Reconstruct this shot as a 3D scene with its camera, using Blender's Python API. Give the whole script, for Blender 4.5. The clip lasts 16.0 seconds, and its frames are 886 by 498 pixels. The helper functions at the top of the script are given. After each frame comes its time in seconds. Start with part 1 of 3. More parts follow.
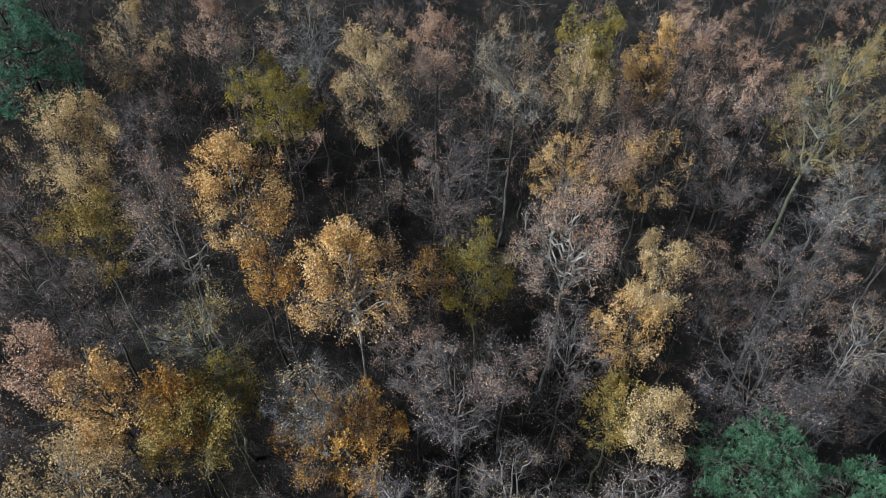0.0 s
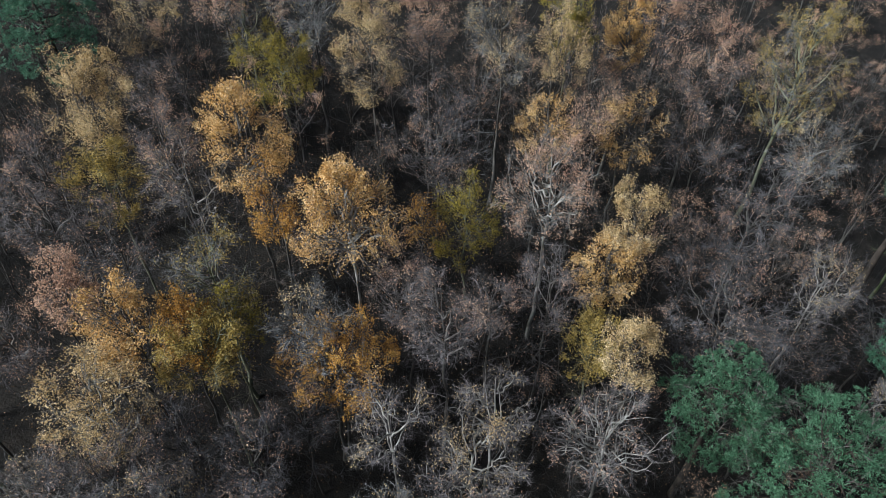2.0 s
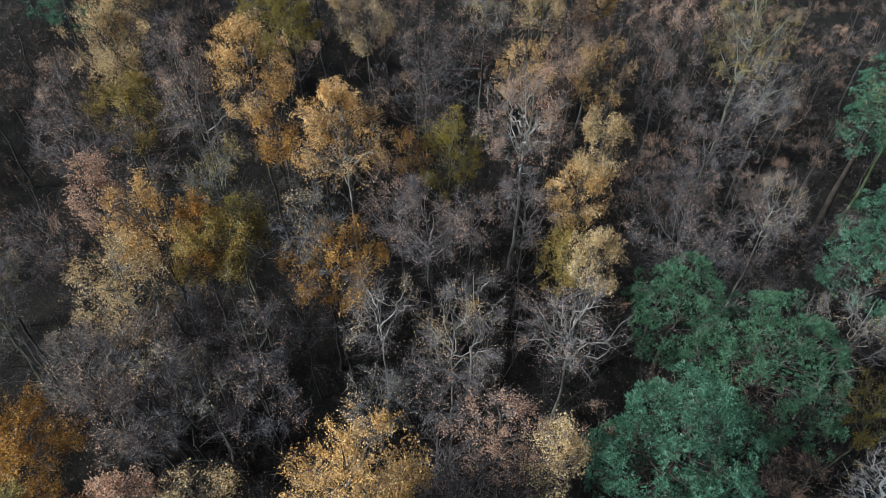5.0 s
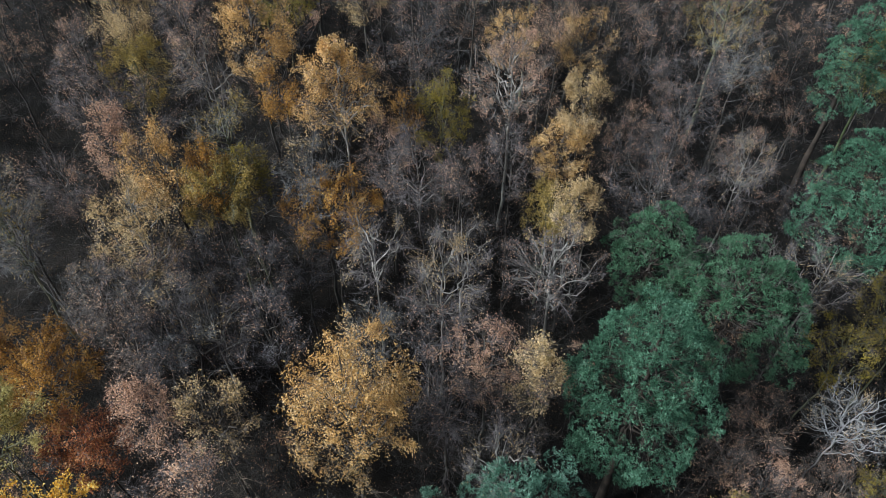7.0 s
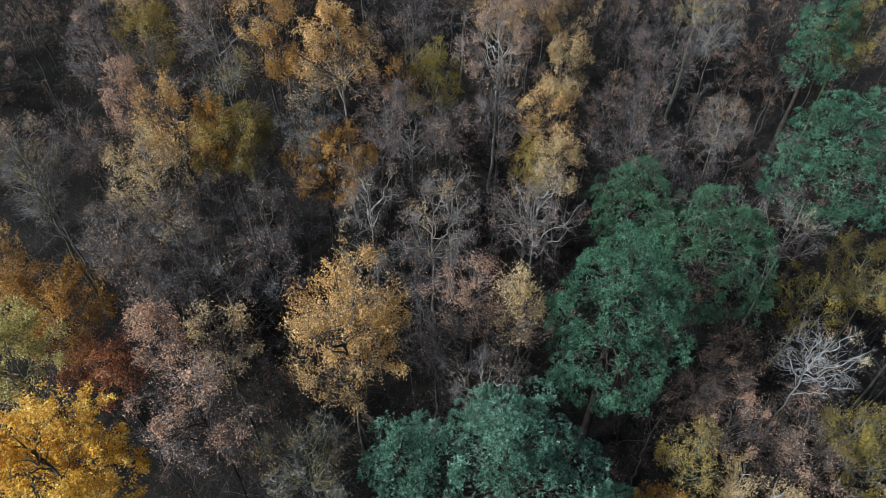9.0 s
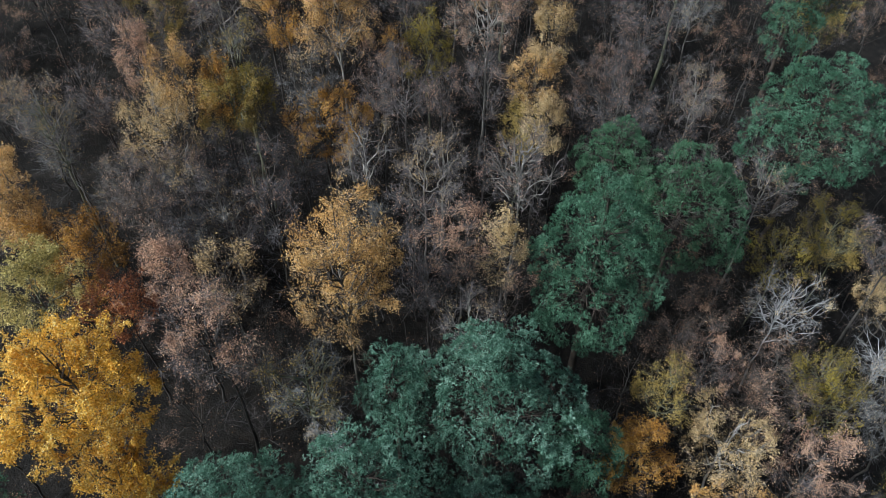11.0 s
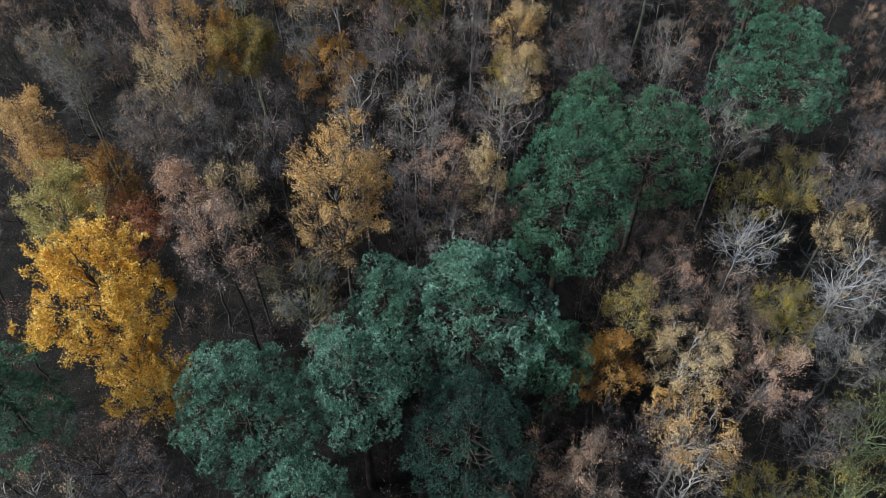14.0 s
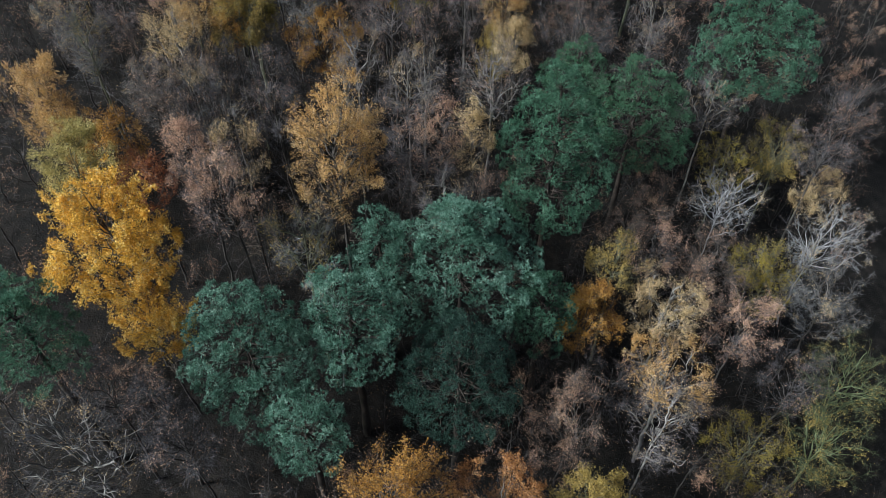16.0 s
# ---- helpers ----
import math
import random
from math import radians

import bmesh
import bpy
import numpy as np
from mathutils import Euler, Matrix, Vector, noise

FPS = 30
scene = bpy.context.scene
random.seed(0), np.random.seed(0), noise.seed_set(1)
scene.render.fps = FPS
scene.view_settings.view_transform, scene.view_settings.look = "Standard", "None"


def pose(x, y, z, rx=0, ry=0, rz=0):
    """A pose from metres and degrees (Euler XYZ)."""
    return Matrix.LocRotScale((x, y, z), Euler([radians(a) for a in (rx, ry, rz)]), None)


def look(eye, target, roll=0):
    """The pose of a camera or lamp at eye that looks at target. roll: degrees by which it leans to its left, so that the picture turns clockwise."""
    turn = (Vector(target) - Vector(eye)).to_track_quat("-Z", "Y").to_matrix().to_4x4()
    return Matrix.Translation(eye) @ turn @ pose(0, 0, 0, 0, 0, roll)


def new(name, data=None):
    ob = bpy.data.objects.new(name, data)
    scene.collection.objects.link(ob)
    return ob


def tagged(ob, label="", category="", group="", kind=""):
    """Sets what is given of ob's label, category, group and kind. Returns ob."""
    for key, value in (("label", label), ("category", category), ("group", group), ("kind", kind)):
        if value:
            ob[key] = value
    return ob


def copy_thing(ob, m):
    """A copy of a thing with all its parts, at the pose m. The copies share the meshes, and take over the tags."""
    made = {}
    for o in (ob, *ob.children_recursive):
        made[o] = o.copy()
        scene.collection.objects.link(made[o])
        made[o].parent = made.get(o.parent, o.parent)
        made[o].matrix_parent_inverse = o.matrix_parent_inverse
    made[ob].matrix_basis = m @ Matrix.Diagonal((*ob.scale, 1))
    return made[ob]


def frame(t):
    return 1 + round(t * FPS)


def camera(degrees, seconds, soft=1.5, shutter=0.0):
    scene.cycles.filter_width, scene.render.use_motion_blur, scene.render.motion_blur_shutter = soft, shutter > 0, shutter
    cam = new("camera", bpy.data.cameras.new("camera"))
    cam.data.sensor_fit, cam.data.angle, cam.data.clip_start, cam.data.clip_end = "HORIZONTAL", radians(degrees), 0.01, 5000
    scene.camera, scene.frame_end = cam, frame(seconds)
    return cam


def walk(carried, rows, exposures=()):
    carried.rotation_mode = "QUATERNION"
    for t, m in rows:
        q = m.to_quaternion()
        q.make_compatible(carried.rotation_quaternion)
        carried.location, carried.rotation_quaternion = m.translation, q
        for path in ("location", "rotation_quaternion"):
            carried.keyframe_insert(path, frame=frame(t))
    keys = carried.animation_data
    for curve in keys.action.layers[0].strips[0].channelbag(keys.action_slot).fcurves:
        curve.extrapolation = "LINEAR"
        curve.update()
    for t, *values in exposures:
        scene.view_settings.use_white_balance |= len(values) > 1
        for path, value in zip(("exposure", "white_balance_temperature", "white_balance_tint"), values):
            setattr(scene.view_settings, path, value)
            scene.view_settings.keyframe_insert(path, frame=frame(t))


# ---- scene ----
cam = camera(64.0, 16.0, soft=0.6)
TILT = -47.1
WALK = [
    (0.0, 0.000, 0.000, 32.000),
    (2.0, 0.470, -3.452, 32.002),
    (4.0, 0.948, -7.013, 32.027),
    (6.0, 1.430, -10.641, 32.062),
    (8.0, 1.916, -14.293, 32.098),
    (10.0, 2.403, -17.926, 32.121),
    (12.0, 2.888, -21.496, 32.120),
    (14.0, 3.370, -24.962, 32.083),
    (16.0, 3.846, -28.281, 31.998),
]
walk(cam, [(t, pose(x, y, z, 90 + TILT, 0, 0)) for t, x, y, z in WALK], exposures=[(0.0, 0.43, 5780, 3), (16.0, 0.31, 5800, 4)])

# ---- light: a dull autumn day, thin cloud, light from the left ----
SUN_FROM = Vector((-0.67, -0.22, 0.57)).normalized()
world = bpy.data.worlds.new("overcast_sky")
scene.world = world
world.use_nodes = True
nt = world.node_tree
sky = nt.nodes.new("ShaderNodeTexSky")
sky.sky_type = "NISHITA"
sky.sun_disc = False
sky.sun_elevation = math.asin(SUN_FROM.z)
sky.sun_rotation = math.atan2(SUN_FROM.x, SUN_FROM.y)
sky.dust_density = 4.0
sky.air_density = 1.0
nt.links.new(sky.outputs["Color"], nt.nodes["Background"].inputs["Color"])
nt.nodes["Background"].inputs["Strength"].default_value = 0.048
sun = new("sun", bpy.data.lights.new("sun", "SUN"))
sun.data.energy, sun.data.angle, sun.data.color = 5.0, radians(16), (1.0, 0.985, 0.955)
sun.matrix_world = look(SUN_FROM * 80, (0, 0, 0))


# ---- materials ----
def node_material(name, rough=0.8):
    m = bpy.data.materials.new(name)
    m.use_nodes = True
    t = m.node_tree
    b = t.nodes["Principled BSDF"]
    b.inputs["Roughness"].default_value = rough
    b.inputs["Specular IOR Level"].default_value = 0.25
    return m, t, b


def ramp(t, fac, stops):
    r = t.nodes.new("ShaderNodeValToRGB")
    e = r.color_ramp.elements
    while len(e) < len(stops):
        e.new(0.5)
    for el, (p, c) in zip(e, stops):
        el.position, el.color = p, (*c, 1)
    t.links.new(fac, r.inputs["Fac"])
    return r.outputs["Color"]


def noise_node(t, scale, detail=4.0, stretch=(1, 1, 1)):
    co = t.nodes.new("ShaderNodeTexCoord")
    mp = t.nodes.new("ShaderNodeMapping")
    mp.inputs["Scale"].default_value = stretch
    n = t.nodes.new("ShaderNodeTexNoise")
    n.inputs["Scale"].default_value, n.inputs["Detail"].default_value = scale, detail
    t.links.new(co.outputs["Object"], mp.inputs["Vector"])
    t.links.new(mp.outputs["Vector"], n.inputs["Vector"])
    return n.outputs["Fac"]


def bark_material(name, dark, mid, light, scale=2.2):
    m, t, b = node_material(name, 0.85)
    fac = noise_node(t, scale, 6.0, (1, 1, 0.45))
    t.links.new(ramp(t, fac, [(0.36, dark), (0.5, mid), (0.66, light)]), b.inputs["Base Color"])
    bump = t.nodes.new("ShaderNodeBump")
    bump.inputs["Strength"].default_value, bump.inputs["Distance"].default_value = 0.5, 0.02
    t.links.new(noise_node(t, 22.0, 4.0, (1, 1, 0.4)), bump.inputs["Height"])
    t.links.new(bump.outputs["Normal"], b.inputs["Normal"])
    return m


def island_material(name, colours, rough=0.7, through_light=0.0):
    """Colour that changes from leaf to leaf and drifts over the crown."""
    m, t, b = node_material(name, rough)
    g = t.nodes.new("ShaderNodeNewGeometry")
    mix = t.nodes.new("ShaderNodeMath")
    mix.operation = "MULTIPLY_ADD"
    mix.inputs[1].default_value = 0.8
    big = t.nodes.new("ShaderNodeMath")
    big.operation = "MULTIPLY_ADD"
    big.inputs[1].default_value, big.inputs[2].default_value = 1.3, -0.55
    t.links.new(noise_node(t, 0.55, 2.0), big.inputs[0])
    t.links.new(g.outputs["Random Per Island"], mix.inputs[0])
    t.links.new(big.outputs[0], mix.inputs[2])
    n = len(colours)
    col = ramp(t, mix.outputs[0], [(i / (n - 1), c) for i, c in enumerate(colours)])
    t.links.new(col, b.inputs["Base Color"])
    if through_light:
        tr = t.nodes.new("ShaderNodeBsdfTranslucent")
        ms = t.nodes.new("ShaderNodeMixShader")
        ms.inputs["Fac"].default_value = through_light
        t.links.new(col, tr.inputs["Color"])
        t.links.new(b.outputs[0], ms.inputs[1])
        t.links.new(tr.outputs[0], ms.inputs[2])
        t.links.new(ms.outputs[0], t.nodes["Material Output"].inputs["Surface"])
    return m


BARK = {
    "trunk": bark_material("dark_grey_bark", (0.029, 0.025, 0.023), (0.061, 0.056, 0.051), (0.115, 0.107, 0.098)),
    "grey": bark_material("grey_bark", (0.049, 0.043, 0.039), (0.102, 0.093, 0.086), (0.197, 0.18, 0.168)),
    "white": bark_material("white_birch_bark", (0.09, 0.082, 0.074), (0.221, 0.209, 0.193), (0.394, 0.377, 0.353)),
    "dead": bark_material("bleached_dead_wood", (0.208, 0.208, 0.212), (0.344, 0.344, 0.352), (0.496, 0.496, 0.504)),
    "moss": bark_material("lichen_green_bark", (0.082, 0.082, 0.057), (0.148, 0.152, 0.098), (0.238, 0.238, 0.172)),
    "green": bark_material("algae_green_bark", (0.065, 0.085, 0.038), (0.12, 0.15, 0.072), (0.22, 0.255, 0.15)),
    "pine": bark_material("pine_bark", (0.022, 0.019, 0.017), (0.045, 0.037, 0.031), (0.085, 0.066, 0.054)),
}
TWIG = {
    # twigs of brush and low trees, darkened to stand in for canopy shade
    "shade": island_material("shade_darkened_twigs", [(0.019, 0.018, 0.017), (0.035, 0.032, 0.031), (0.067, 0.061, 0.059)]),
    "grey": island_material("grey_twigs", [(0.04, 0.04, 0.041), (0.077, 0.076, 0.078), (0.158, 0.158, 0.161), (0.351, 0.351, 0.358)]),
    "mauve": island_material("mauve_twigs", [(0.038, 0.033, 0.034), (0.077, 0.068, 0.07), (0.155, 0.14, 0.145), (0.337, 0.309, 0.316)]),
    "brown": island_material("brown_twigs", [(0.036, 0.029, 0.026), (0.072, 0.059, 0.053), (0.14, 0.118, 0.107), (0.295, 0.253, 0.229)]),
    "tan": island_material("tan_twigs", [(0.055, 0.042, 0.032), (0.105, 0.084, 0.067), (0.191, 0.158, 0.123), (0.365, 0.309, 0.253)]),
    "dusk": island_material("slate_twigs", [(0.025, 0.023, 0.025), (0.05, 0.047, 0.051), (0.101, 0.095, 0.103), (0.231, 0.221, 0.235)]),
    "moss": island_material("mossy_twigs", [(0.05, 0.046, 0.027), (0.095, 0.09, 0.059), (0.186, 0.18, 0.12)]),
    "green": island_material("green_twigs", [(0.032, 0.037, 0.018), (0.06, 0.074, 0.035), (0.147, 0.167, 0.094)]),
    "dead": island_material("bleached_twigs", [(0.188, 0.18, 0.188), (0.285, 0.285, 0.292), (0.413, 0.413, 0.42)]),
}
LEAF = {
    "gold": island_material("golden_leaves", [(0.26, 0.14, 0.042), (0.54, 0.31, 0.097), (0.77, 0.495, 0.19), (0.92, 0.71, 0.4)], 0.6, 0.3),
    "yellow": island_material("yellow_leaves", [(0.462, 0.242, 0.028), (0.748, 0.429, 0.05), (0.902, 0.583, 0.105), (0.92, 0.759, 0.286)], 0.6, 0.3),
    "orange": island_material("orange_leaves", [(0.209, 0.099, 0.028), (0.396, 0.198, 0.039), (0.594, 0.319, 0.066), (0.726, 0.473, 0.132)], 0.6, 0.3),
    "copper": island_material("copper_leaves", [(0.231, 0.132, 0.094), (0.44, 0.259, 0.176), (0.66, 0.424, 0.281), (0.836, 0.583, 0.38)], 0.6, 0.25),
    "tan": island_material("pale_tan_leaves", [(0.286, 0.176, 0.077), (0.484, 0.341, 0.154), (0.682, 0.506, 0.264), (0.858, 0.693, 0.418)], 0.6, 0.3),
    "olive": island_material("olive_leaves", [(0.11, 0.094, 0.022), (0.22, 0.176, 0.033), (0.352, 0.275, 0.044), (0.44, 0.352, 0.055)], 0.6, 0.3),
    "olivegold": island_material("olive_gold_leaves", [(0.176, 0.127, 0.033), (0.319, 0.226, 0.055), (0.462, 0.336, 0.088), (0.616, 0.473, 0.187)], 0.6, 0.3),
    "pale": island_material("pale_olive_leaves", [(0.286, 0.242, 0.077), (0.462, 0.396, 0.132), (0.616, 0.528, 0.209), (0.704, 0.572, 0.242)], 0.6, 0.3),
    "russet": island_material("rusty_orange_leaves", [(0.22, 0.09, 0.035), (0.42, 0.19, 0.06), (0.6, 0.31, 0.12), (0.74, 0.46, 0.22)], 0.6, 0.3),
    "red": island_material("russet_leaves", [(0.176, 0.055, 0.033), (0.308, 0.099, 0.044), (0.44, 0.176, 0.066), (0.528, 0.297, 0.132)], 0.6, 0.25),
}
NEEDLE = {
    "blue": island_material("blue_green_needles", [(0.03, 0.073, 0.049), (0.068, 0.148, 0.103), (0.152, 0.292, 0.213), (0.36, 0.55, 0.44)], 0.5, 0.3),
    "green": island_material("green_needles", [(0.025, 0.064, 0.038), (0.052, 0.124, 0.074), (0.102, 0.215, 0.136), (0.2, 0.37, 0.255)], 0.5, 0.3),
    "dull": island_material("dull_green_needles", [(0.029, 0.072, 0.04), (0.057, 0.13, 0.07), (0.099, 0.204, 0.116), (0.165, 0.297, 0.182)], 0.55, 0.3),
    # needles for a pine in deep shade, with that shade in the colour
    "dark": island_material("shade_dark_needles", [(0.015, 0.034, 0.027), (0.027, 0.061, 0.046), (0.044, 0.088, 0.068), (0.061, 0.115, 0.088)], 0.55, 0.3),
}


# ---- the ground: a wooded slope, one sheet to the horizon ----
def ground_height(x, y):
    sx, sy = 60 * math.tanh(x / 60), 60 * math.tanh(y / 60)
    bumps = 0.35 * noise.noise((x * 0.13, y * 0.13, 0)) + 0.12 * noise.noise((x * 0.6, y * 0.6, 3))
    return -5.77 - 0.203 * sx + 0.25 * sy + bumps


def litter_material():
    m, t, b = node_material("shaded_leaf_litter", 0.95)
    # litter browns set well below real soil, to carry the canopy's shade
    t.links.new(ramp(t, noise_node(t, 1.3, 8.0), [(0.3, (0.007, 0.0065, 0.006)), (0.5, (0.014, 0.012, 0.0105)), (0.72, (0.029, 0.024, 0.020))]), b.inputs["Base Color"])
    bump = t.nodes.new("ShaderNodeBump")
    bump.inputs["Distance"].default_value = 0.06
    t.links.new(noise_node(t, 9.0, 6.0), bump.inputs["Height"])
    t.links.new(bump.outputs["Normal"], b.inputs["Normal"])
    return m


def build_ground():
    bm = bmesh.new()
    steps = sorted({*np.arange(-66, 66.1, 1.5).tolist(), *(s * d for s in (-1, 1) for d in (80, 110, 160, 260, 500, 1200, 2600))})
    grid = [[bm.verts.new((x, y, ground_height(x, y))) for x in steps] for y in steps]
    for a, b in zip(grid, grid[1:]):
        for i in range(len(steps) - 1):
            bm.faces.new((a[i], a[i + 1], b[i + 1], b[i])).smooth = True
    me = bpy.data.meshes.new("ground")
    bm.to_mesh(me)
    bm.free()
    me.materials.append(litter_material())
    tagged(new("ground", me), "brown leaf-littered woodland soil on a slope, darkened for canopy shade", "ground", kind="structure")


build_ground()


# ---- tools for growing trees ----
def unit(v):
    return v / np.maximum(np.linalg.norm(v, axis=-1, keepdims=True), 1e-9)


def side_of(d, rng):
    return unit(np.cross(d, rng.normal(size=d.shape)))


def part(name, verts, polys, material, parent, label="", smooth=False, kind=""):
    """One mesh object under a thing; polys: index arrays of triangles or quads."""
    me = bpy.data.meshes.new(name)
    me.vertices.add(len(verts))
    me.vertices.foreach_set("co", np.asarray(verts, dtype=np.float32).ravel())
    sizes = np.concatenate([np.full(len(p), p.shape[1]) for p in polys])
    loops = np.concatenate([p.ravel() for p in polys])
    me.loops.add(len(loops))
    me.loops.foreach_set("vertex_index", loops.astype(np.int32))
    me.polygons.add(len(sizes))
    me.polygons.foreach_set("loop_start", np.concatenate([[0], np.cumsum(sizes)[:-1]]).astype(np.int32))
    me.polygons.foreach_set("use_smooth", np.full(len(sizes), smooth))
    me.update(calc_edges=True)
    me.materials.append(material)
    ob = new(name, me)
    ob.parent = parent
    return tagged(ob, label, kind=kind)


def tubes(pts, r0, r1, sides, rng):
    """Tapered limbs along polylines pts (n, k, 3)."""
    n, k, _ = pts.shape
    d = unit(np.gradient(pts, axis=1))
    a = unit(np.cross(d, np.broadcast_to(rng.normal(size=(n, 1, 3)), d.shape)))
    b = np.cross(d, a)
    u = np.linspace(0, 1, k)[None, :, None]
    r = (r0[:, None, None] * (1 - u) + r1[:, None, None] * u) * (1 + 0.12 * rng.normal(size=(n, k, 1)))
    ang = np.arange(sides) * 2 * np.pi / sides
    v = pts[:, :, None, :] + r[..., None] * (np.cos(ang)[None, None, :, None] * a[:, :, None, :] + np.sin(ang)[None, None, :, None] * b[:, :, None, :])
    base = (np.arange(n)[:, None, None] * k + np.arange(k - 1)[None, :, None]) * sides
    i, j = np.arange(sides)[None, None, :], (np.arange(sides) + 1)[None, None, :] % sides
    quads = np.stack([base + i, base + j, base + sides + j, base + sides + i], -1).reshape(-1, 4)
    return v.reshape(-1, 3), quads


def thorns(a, b, width, rng):
    """Thin tapering twigs from a to b, one long triangle each."""
    s = side_of(unit(b - a), rng) * (width / 2)[:, None]
    v = np.stack([a - s, a + s, b], 1).reshape(-1, 3)
    return v, np.arange(len(v)).reshape(-1, 3)


def bent_twigs(pts, width, rng):
    """Twigs of several joints as narrow strips that end in a point."""
    n, k, _ = pts.shape
    d = unit(pts[:, -1] - pts[:, 0])
    s = side_of(d, rng)[:, None, :] * (width[:, None] * np.linspace(0.5, 0.12, k)[None, :])[..., None]
    v = np.stack([pts - s, pts + s], 2).reshape(-1, 3)
    b = (np.arange(n)[:, None] * k + np.arange(k - 1)[None, :]).reshape(-1) * 2
    return v, np.stack([b, b + 1, b + 3, b + 2], -1)


def tufts(base, axis, size, k, rng):
    """Needle tufts: k blades that fan out of one point each, so that a tuft is one piece."""
    n = len(base)
    q = unit(axis[:, None, :] * 0.55 + rng.normal(size=(n, k, 3)) * 0.55)
    s = unit(np.cross(q, rng.normal(size=(n, k, 3)))) * (size[:, None, None] * rng.uniform(0.09, 0.15, (n, k, 1)))
    tip = base[:, None, :] + q * size[:, None, None] * rng.uniform(0.65, 1.2, (n, k, 1))
    v = np.concatenate([base[:, None, :], np.stack([tip - s, tip + s], 2).reshape(n, 2 * k, 3)], 1)
    first = (np.arange(n) * (2 * k + 1))[:, None]
    j = np.arange(k)[None, :]
    return v.reshape(-1, 3), np.stack([first + 0 * j, first + 1 + 2 * j, first + 2 + 2 * j], -1).reshape(-1, 3)


def bezier(a, c, b, k, wob, rng):
    u = np.linspace(0, 1, k)[None, :, None]
    p = (1 - u) ** 2 * a[:, None] + 2 * u * (1 - u) * c[:, None] + u ** 2 * b[:, None]
    w = np.cumsum(rng.normal(size=p.shape), axis=1) * wob[:, None, None]
    w -= w[:, :1]
    return p + w - u * w[:, -1:]


def along(pts, idx, u):
    """Places and directions at u (0 to 1) of the polylines idx."""
    k = pts.shape[1] - 1
    f = np.clip(u * k, 0, k - 1e-4)
    i = f.astype(int)
    p, q = pts[idx, i], pts[idx, i + 1]
    return p + (q - p) * (f - i)[:, None], unit(q - p)


def merge(pieces):
    vs, ps, off = [], [], 0
    for v, p in pieces:
        vs.append(v)
        ps.append(p + off)
        off += len(v)
    return np.concatenate(vs), ps


def blades(p, size, rng, lie=0.5):
    """Leaves: small pointed blades at p."""
    n = len(p)
    nor = unit(rng.normal(size=(n, 3)) + np.array([0, 0, lie]))
    t = side_of(nor, rng)
    s = np.cross(nor, t)
    L, W = size[:, None] * 0.55, size[:, None] * 0.42
    v = np.stack([p + s * W - t * L * 0.6, p + t * L, p - s * W - t * L * 0.6], 1).reshape(-1, 3)
    return v, np.arange(len(v)).reshape(-1, 3)


def within_crown(p, centre, axes):
    """Draws places that stand out of the crown back towards its outline."""
    q = (p - centre) / axes
    n = np.linalg.norm(q, axis=-1, keepdims=True)
    return centre + q * np.where(n > 0.95, (0.95 + 0.3 * (n - 0.95)) / n, 1.0) * axes


PLANTED = []


def crown_area(r, v):
    return 4 * math.pi * ((2 * (r * v) ** 1.6 + (r * r) ** 1.6) / 3) ** (1 / 1.6)


